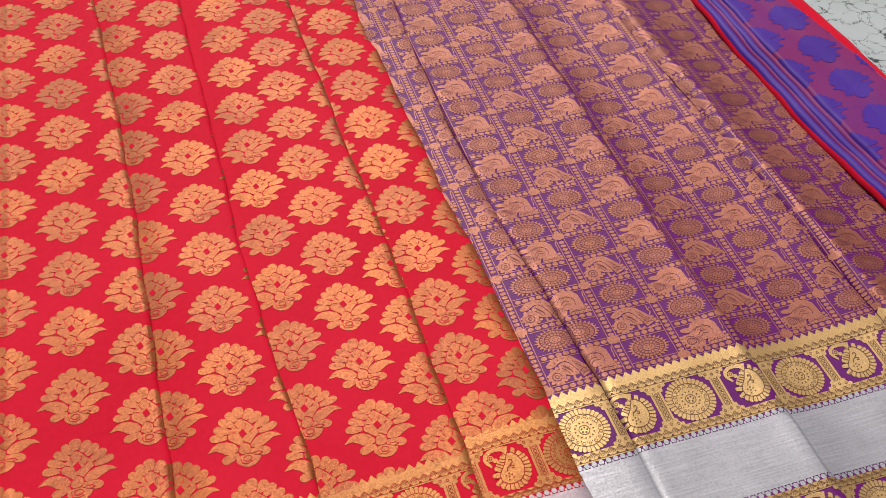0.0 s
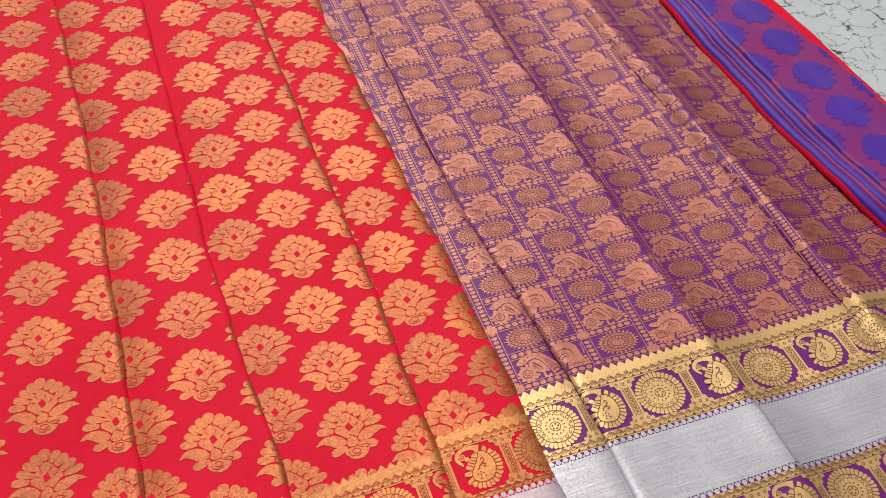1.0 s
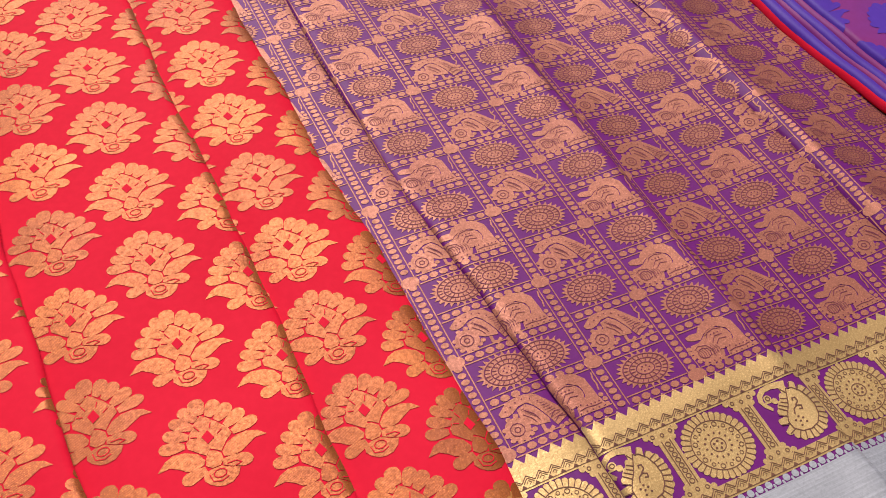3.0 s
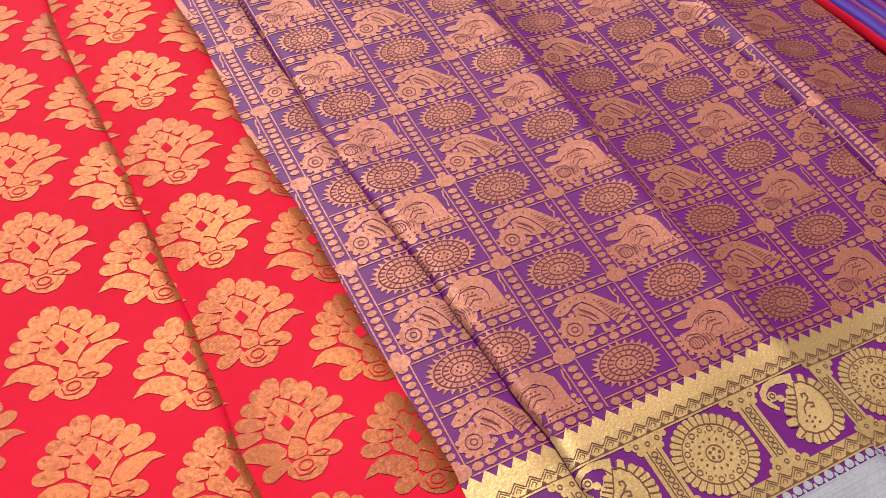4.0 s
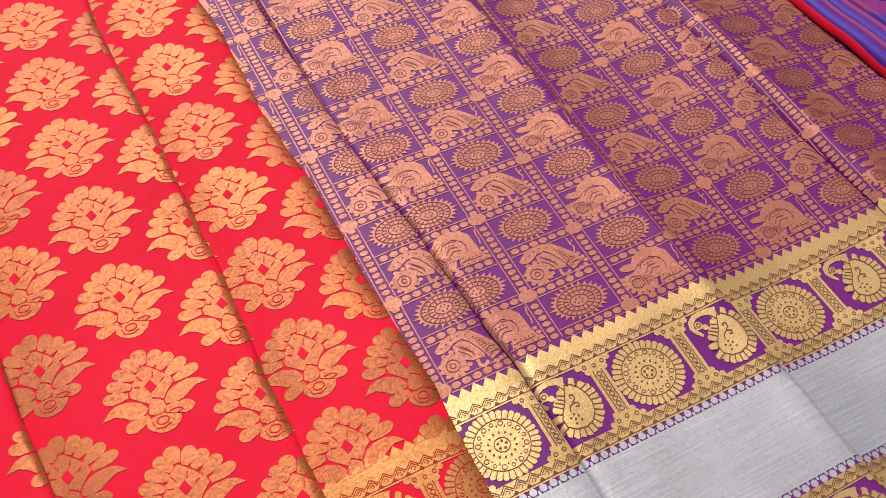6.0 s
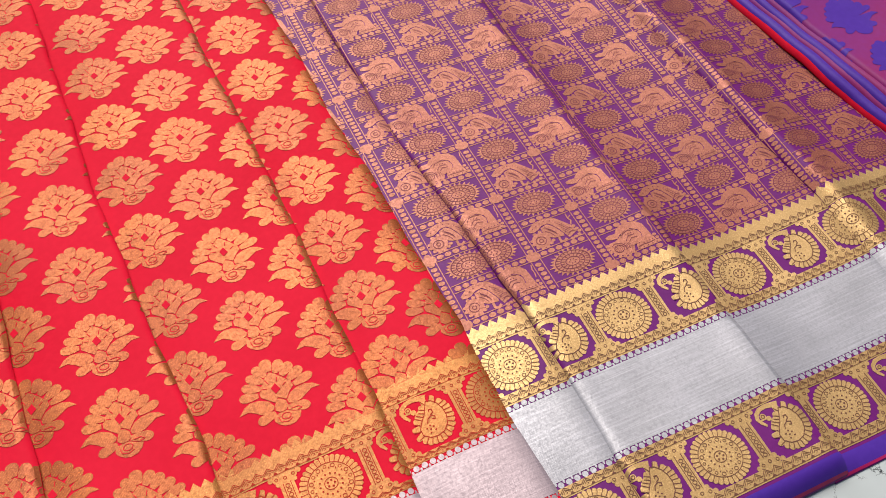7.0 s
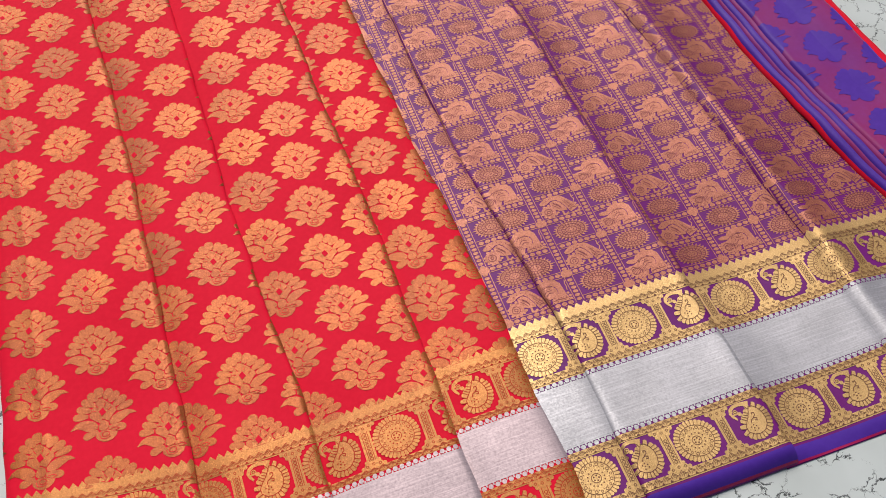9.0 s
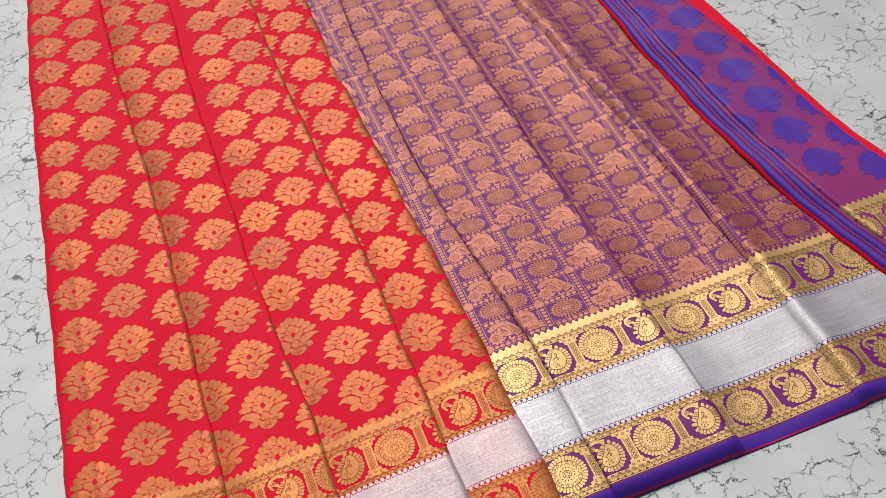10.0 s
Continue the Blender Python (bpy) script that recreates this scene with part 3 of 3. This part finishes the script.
def border(pleat, parent, top, x_medal, gold, lean=0.0, tops=0.0505, silver=0.040):
    """The woven border: teeth, leaf bands, a row of medallions and mangoes, a silver band, and the same again."""
    a = min(pleat.lx) - 0.004
    b = max(pleat.rx) + 0.004
    ground, metal = (LINE_RED, SILVER_RED) if gold is GOLD_RED_EDGE else (LINE_GOLD, SILVER)

    def tilt(polys):
        return [[(x, y - lean * (x - x_medal)) for x, y in p] for p in polys]

    teeth, x = [], x_medal - 0.0052 * 60
    while x < b:
        if x > a - 0.006:
            teeth.append([(x, top - 0.0033), (x + 0.0052, top - 0.0033), (x + 0.0026, top)])
        x += 0.0052
    step = 0.008
    cuts = [a + step * i for i in range(int((b - a) / step) + 2)]
    teeth += [bar(c, top - 0.0078, c + step, top - 0.0032) for c in cuts]
    pleat.lay("zigzag_band", tilt(teeth), gold, parent)
    s0 = top - tops
    s1 = s0 - silver
    bands = [(top - 0.0135, top - 0.0415, top - 0.0078, s0 + 0.0032), (s1 - 0.0082, s1 - 0.0355, s1 - 0.0032, s1 - 0.0413)]
    for y1, y0, leaf_top, leaf_low in bands:
        mid, ry = (y0 + y1) / 2, (y1 - y0) / 2 - 0.0002
        for lo, hi in ((y1, leaf_top), (leaf_low, y0)):
            band, marks = leaf_row(a, b, lo, hi)
            pleat.lay("leaf_band", tilt(band), gold, parent)
            pleat.lay("leaf_outline", tilt(marks), ground, parent, up=1.9 * THREAD, kind="stuff")
        k = math.floor((a - x_medal) / 0.0725) - 1
        while x_medal + 0.0725 * k < b + 0.03:
            cx = x_medal + 0.0725 * k
            for name, (form, lines), x, y, size in (("medallion", medallion(ry), cx, mid, 1.0), ("mango_motif", paisley(2.3 * ry), cx + 0.0390, mid - 0.0013, 0.97)):
                wide = 1.06 if name == "medallion" else 1.0
                form, lines = ([[(wide * px, py) for px, py in p] for p in some] for some in (form, lines))
                if pleat.lay(name, tilt(moved(form, x, y, size)), gold, parent):
                    pleat.lay("motif_outline", tilt(moved(lines, x, y, size)), ground, parent, up=1.9 * THREAD, kind="stuff")
            for x in (cx + 0.0195, cx - 0.0180):
                form, lines = pillar(x, y0, y1)
                if pleat.lay("pillar_motif", tilt(form), gold, parent):
                    pleat.lay("pillar_outline", tilt(lines), ground, parent, up=1.9 * THREAD, kind="stuff")
            k += 1
    # silver band with a lace of small ovals on either side
    rows = 5
    pleat.lay("silver_band", tilt([bar(c, s0 - silver * (i + 1) / rows, c + step, s0 - silver * i / rows) for c in cuts for i in range(rows)]), metal, parent)
    lace = []
    for i in range(int((b - a) / 0.0042)):
        for y, d in ((s0 + 0.0018, 1), (s1 - 0.0018, -1)):
            lace.append(oval(a + 0.0042 * i, y, 0.0015, 0.0015, 9))
            lace.append(oval(a + 0.0042 * i + 0.0021, y - d * 0.0012, 0.0006, 0.0010, 6))
    pleat.lay("silver_lace", tilt(lace), metal, parent, kind="stuff")


def empty(name, label, category):
    ob = new(name)
    return tagged(ob, label=label, category=category)


# ---- the floor ----
floor = mesh_object("floor", [(-6, -6, 0), (6, -6, 0), (6, 6, 0), (-6, 6, 0), (-6, -6, -0.1), (6, -6, -0.1), (6, 6, -0.1), (-6, 6, -0.1)],
                    [(0, 1, 2, 3), (7, 6, 5, 4), (0, 4, 5, 1), (1, 5, 6, 2), (2, 6, 7, 3), (3, 7, 4, 0)], FLOOR, smooth=False)
tagged(floor, label="white floor with fine dark crackle lines", category="floor", kind="structure")

# ---- red body of the saree ----
TOP = 0.92
body = empty("silk_saree", "red silk saree body with gold lotus motifs, laid in flat pleats", "saree")
LOTUS, LOTUS_LINES = lotus()
EDGE_L = [(-0.2, -0.394), (0.03, -0.390), (0.14, -0.387), (0.25, -0.385), (0.40, -0.381), (0.53, -0.378), (0.67, -0.370), (0.92, -0.36)]
FOLD_1 = [(-0.2, -0.281), (0.0, -0.282), (0.25, -0.282), (0.33, -0.284), (0.40, -0.287), (0.49, -0.291), (0.92, -0.291)]
FOLD_2 = [(-0.2, -0.211), (0.01, -0.210), (0.10, -0.217), (0.18, -0.221), (0.29, -0.221), (0.45, -0.224), (0.57, -0.220), (0.92, -0.215)]
FOLD_3 = [(-0.2, -0.130), (0.02, -0.129), (0.16, -0.129), (0.26, -0.133), (0.34, -0.134), (0.42, -0.137), (0.92, -0.134)]
EDGE_R = [(-0.2, -0.071), (-0.03, -0.072), (0.03, -0.073), (0.10, -0.075), (0.19, -0.078), (0.30, -0.081), (0.40, -0.083), (0.52, -0.079), (0.92, -0.068)]


def under(edge, dx):
    return [(y, x + dx) for y, x in edge]


SLOPE = [(0.0, -0.0034), (0.06, -0.0031), (0.12, -0.0025), (0.19, -0.0017), (0.28, -0.0009), (0.4, -0.0003), (0.55, 0.0), (0.7, 0.0003), (0.84, 0.0008), (0.91, 0.0010), (0.955, 0.0009), (0.98, 0.0005), (1.0, -0.0006)]
FIRST = [(0.0, -0.0074), (0.006, -0.0045), (0.02, -0.0022), (0.05, -0.0008), (0.10, -0.0002), (0.2, 0.0), (0.24, 0.0003), (0.28, 0.0), (0.5, 0.0), (0.7, 0.0003), (0.88, 0.0009), (0.95, 0.0011), (0.98, 0.0006), (1.0, -0.0006)]
LAST = [(0.0, -0.0034), (0.08, -0.0031), (0.16, -0.0023), (0.26, -0.0012), (0.4, -0.0003), (0.58, 0.0001), (0.72, 0.0001), (0.80, 0.0), (0.86, -0.0002), (0.91, -0.0006), (0.95, -0.0012), (0.98, -0.0021), (1.0, -0.0038)]
RED_PLEATS = [
    # left edge, right edge, height across, border top, medallion, columns of lotus (x, step in x, y as a cubic of the count), lean of the border
    (EDGE_L, FOLD_1, FIRST, 0.0030, -0.3170, ((-0.3675, 0.00116, 0.0293, 0.0456, -0.00003, -5e-06), (-0.3284, 0.00097, 0.0473, 0.0470, -0.00020, 0.0), (-0.2919, 0.00139, 0.0233, 0.0464, -0.00012, 0.0), (-0.4065, 0.0010, 0.0473, 0.0470, -0.00020, 0.0)), 0.12),
    (under(FOLD_1, -0.006), FOLD_2, SLOPE, -0.0030, -0.2800, ((-0.2423, 0.00015, 0.0422, 0.0454, 0.00025, -2.8e-05), (-0.2790, 0.0002, 0.0196, 0.0454, 0.00025, -2.8e-05), (-0.2052, 0.0002, 0.0196, 0.0454, 0.00025, -2.8e-05)), 0.0),
    (under(FOLD_2, -0.006), FOLD_3, SLOPE, -0.0012, -0.1640, ((-0.2070, 0.00135, 0.0500, 0.0471, -0.00059, 2.9e-05), (-0.1710, 0.00096, 0.0269, 0.0440, 0.00004, -9e-06), (-0.1345, 0.0008, 0.0495, 0.0443, 0.0, 0.0)), -0.02),
    (under(FOLD_3, -0.006), EDGE_R, LAST, 0.0092, -0.0755, ((-0.1134, 0.00035, 0.0595, 0.0430, 0.00015, -1.3e-05), (-0.0794, 0.00042, 0.0385, 0.0425, 0.00030, -1.8e-05), (-0.1478, 0.0004, 0.0388, 0.0430, 0.0001, -1e-05)), 0.0),
]
for number, (left, right, prof, top, x_medal, columns, lean) in enumerate(RED_PLEATS):
    pleat = Pleat(left, right, prof, top - 0.1455, TOP, seed=1.7 * number)
    sheet = pleat.sheet("red_pleat", RED, body)
    for cx, dx, cy, dy, bend, twist in columns:
        for j in range(-1, 20):
            x, y = cx + dx * j, cy + dy * j + bend * j * j + twist * j ** 3
            low = top - 0.004 - lean * (x - x_medal)
            if pleat.lay("lotus_motif", moved(LOTUS, x, y, 1.03, -0.02), GOLD_RED, sheet, low=low):
                pleat.lay("petal_outline", moved(LOTUS_LINES, x, y, 1.03, -0.02), RED, sheet, up=1.9 * THREAD, low=low, kind="stuff")
    border(pleat, sheet, top, x_medal, GOLD_RED_EDGE, lean, tops=0.0485, silver=0.0355)

# ---- purple end piece ----
pallu = empty("silk_pallu", "purple silk end piece woven with copper-gold squares, laid in box pleats", "saree")
FOLD_B = [(-0.2, -0.039), (-0.11, -0.040), (0.02, -0.041), (0.09, -0.048), (0.175, -0.055), (0.28, -0.056), (0.38, -0.055), (0.50, -0.049), (0.92, -0.035)]
FOLD_C = [(-0.2, 0.058), (-0.125, 0.0565), (-0.05, 0.054), (0.02, 0.053), (0.10, 0.050), (0.185, 0.048), (0.26, 0.048), (0.36, 0.045), (0.45, 0.044), (0.92, 0.042)]
FOLD_D = [(-0.2, 0.147), (0.02, 0.1455), (0.06, 0.143), (0.13, 0.138), (0.21, 0.132), (0.32, 0.124), (0.42, 0.115), (0.92, 0.085)]
CREASE = ((0.375, 0.0007, 0.010),)
BOX = [(0.0, -0.0012), (0.012, -0.0002), (0.035, 0.0003), (0.06, 0.0005), (0.1, 0.0003), (0.15, 0.0001), (0.3, 0.0), (0.5, 0.0), (0.7, 0.0), (0.85, 0.0005), (0.94, 0.0012), (0.975, 0.0011), (1.0, -0.0003)]
LOW = [(0.0, -0.0028), (0.3, -0.0021), (0.55, -0.0015), (0.72, -0.0011), (0.84, -0.0012), (0.92, -0.0016), (1.0, -0.0022)]
RISE = [(0.0, -0.0030), (0.06, -0.0035), (0.12, -0.0043), (0.2, -0.0053), (0.28, -0.0060), (0.40, -0.0061), (0.52, -0.0056), (0.66, -0.0047), (0.78, -0.0037), (0.88, -0.0026), (0.94, -0.0021), (1.0, -0.0026)]
RIDGE = [(0.0, -0.0022), (0.02, -0.0006), (0.045, 0.0012), (0.07, 0.0021), (0.10, 0.0019), (0.14, 0.0006), (0.20, -0.0012), (0.28, -0.0028), (0.4, -0.0038), (0.55, -0.0042), (0.75, -0.0040), (1.0, -0.0030)]
COL, ROW = 0.0357, 0.02175


def lattice(a, b, x0, y0, top, parity):
    """Bead lines that frame the squares, and knots where they cross."""
    out = []
    k = math.floor((a - x0) / COL) - 1
    while x0 + COL * k < b + COL:
        x = x0 + COL * k
        if a - 0.01 < x < b + 0.01:
            y = top
            while y < TOP:
                out += [bar(x - 0.0031, y, x - 0.0026, y + 0.0109), bar(x + 0.0026, y, x + 0.0031, y + 0.0109)]
                y += 0.0109
            knots = [y0 + ROW * j for j in range(45) if (j + k + parity) % 2 == 0]
            for i in range(int((TOP - top) / 0.0031)):
                y = top + 0.0017 + 0.0031 * i
                if min(abs(y - q) for q in knots) > 0.0030:
                    out.append(oval(x, y, 0.0019, 0.0013, 8))
        j = 0
        while y0 + ROW * j < TOP:
            y = y0 + ROW * j
            if y > top:
                out += [bar(x + 0.0034, y - 0.0025, x + COL - 0.0034, y - 0.0020), bar(x + 0.0034, y + 0.0020, x + COL - 0.0034, y + 0.0025)]
                out += [oval(x + 0.0064 + 0.00458 * i, y, 0.0020, 0.0015, 8) for i in range(6)]
                if (j + k + parity) % 2 == 0:
                    out.append(oval(x, y, 0.0042, 0.0030, 12))
            j += 1
        k += 1
    return out


(SUN, SUN_LINES), ARCH, PLUME = sunburst(), arch_scroll(), plume_scroll()
PURPLE_PLEATS = [
    # left, right, height across, border top, medallion, column line, parity of the suns
    (under(EDGE_R, -0.012), under(FOLD_B, 0.004), LOW, 0.0200, -0.0620, -0.0720, 0),
    (FOLD_B, FOLD_C, BOX, 0.0207, 0.0037, -0.0213, 1),
    (under(FOLD_C, -0.008), under(FOLD_D, 0.006), RISE, 0.0200, 0.0765, 0.0502, 1),
    (FOLD_D, [(-0.2, 0.275), (0.92, 0.24)], RIDGE, 0.0210, 0.1510, 0.1820, 1),
]
for number, (left, right, prof, top, x_medal, x0, parity) in enumerate(PURPLE_PLEATS):
    low_edge = top - 0.1435
    pleat = Pleat(left, right, prof, low_edge, TOP, seed=4 + 2.3 * number, wave=0.00035, ridges=CREASE)
    sheet = pleat.sheet("purple_pleat", PURPLE, pallu)
    a, b = min(pleat.lx), max(pleat.rx)
    y0 = 0.0221
    pleat.lay("bead_lattice", lattice(a, b, x0, y0, top + 0.0005, parity), GOLD_PURPLE, sheet, low=top - 0.0010, kind="stuff")
    for k in range(math.floor((a - x0) / COL) - 1, math.ceil((b - x0) / COL) + 1):
        for j in range(0, 42):
            x, y = x0 + COL * (k + 0.5), y0 + ROW * (j + 0.5)
            if y > TOP or x + 0.5 * COL < a or x - 0.5 * COL > b:
                continue
            name, form, lines = ("sun_motif", SUN, SUN_LINES) if (k + j + parity) % 2 else ("scroll_motif", *(ARCH if k % 2 else PLUME))
            if pleat.lay(name, moved(form, x, y), GOLD_PURPLE, sheet, low=top) and y < 0.55:
                pleat.lay("motif_outline", moved(lines, x, y), LINE_COPPER, sheet, up=1.9 * THREAD, low=top, kind="stuff")
    border(pleat, sheet, top, x_medal, GOLD)
    # pink selvage and plain violet strip along the lower edge
    steps = [a + 0.008 * i for i in range(int((b - a) / 0.008) + 1)]
    pleat.lay("pink_selvage", [bar(x, low_edge + 0.0009 * i, x + 0.008, low_edge + 0.0009 * (i + 1)) for x in steps for i in range(2)], PINK, sheet)
    pleat.lay("violet_edge", [bar(x, low_edge + 0.0018 + 0.00103 * i, x + 0.008, low_edge + 0.0018 + 0.00103 * (i + 1)) for x in steps for i in range(8)], BLUE, sheet)

# ---- folded shot-silk piece beside it ----
folded = empty("folded_blouse_piece", "folded blue and magenta shot-silk cloth with a red selvage", "folded cloth")
BLUE_L = [(-0.3, 0.310), (-0.10, 0.252), (-0.034, 0.234), (0.012, 0.222), (0.06, 0.213), (0.123, 0.205), (0.19, 0.200), (0.28, 0.196), (0.372, 0.197), (0.92, 0.225)]
BLUE_R = [(-0.3, 0.400), (0.0, 0.335), (0.071, 0.313), (0.106, 0.306), (0.157, 0.301), (0.23, 0.297), (0.325, 0.291), (0.92, 0.28)]
SELVAGE = [(-0.3, 0.382), (0.0, 0.316), (0.096, 0.293), (0.17, 0.287), (0.25, 0.280), (0.34, 0.267), (0.92, 0.25)]
SOFT = [(0.0, -0.0030), (0.012, -0.0008), (0.03, 0.0004), (0.06, 0.0008), (0.12, 0.0006), (0.3, 0.0004), (0.5, -0.0004), (0.7, 0.0004), (0.88, 0.0004), (0.96, -0.0004), (1.0, -0.0020)]


def raised(profile, up):
    return [(s, z + up) for s, z in profile]


LAYERS = [(-0.0008, BLUE_R, 0.0000, 0.0, RED, "red_layer"), (0.0006, SELVAGE, 0.0014, -0.001, BLUE, "blue_layer"), (0.0058, SELVAGE, 0.0032, -0.0008, MAGENTA, "violet_layer"),
          (0.0080, SELVAGE, 0.0046, -0.0006, BLUE, "blue_layer"), (0.0125, SELVAGE, 0.0060, -0.0003, MAGENTA, "violet_layer"), (0.0160, SELVAGE, 0.0080, 0.0, MAGENTA, "top_layer")]
for number, (dl, right, up, dr, mat, name) in enumerate(LAYERS):
    pleat = Pleat(under(BLUE_L, dl), under(right, dr), raised(SOFT, up), -0.16 + 0.005 * number, TOP, seed=9 + 0.35 * number, wave=0.0007)
    sheet = pleat.sheet(name, mat, folded)
    if name == "top_layer":
        shape = outline(LOTUS, 0.0, -0.0035, 90)
        for k in range(-1, 6):
            for j in range(0, 20):
                pleat.lay("lotus_shadow_motif", moved(fan(shape, 0.0, -0.0035), 0.214 + 0.0385 * k, 0.058 + 0.0445 * (j + 0.5 * (k % 2))), BLUE, sheet, low=0.034)
        border(pleat, sheet, 0.031, 0.275, GOLD)
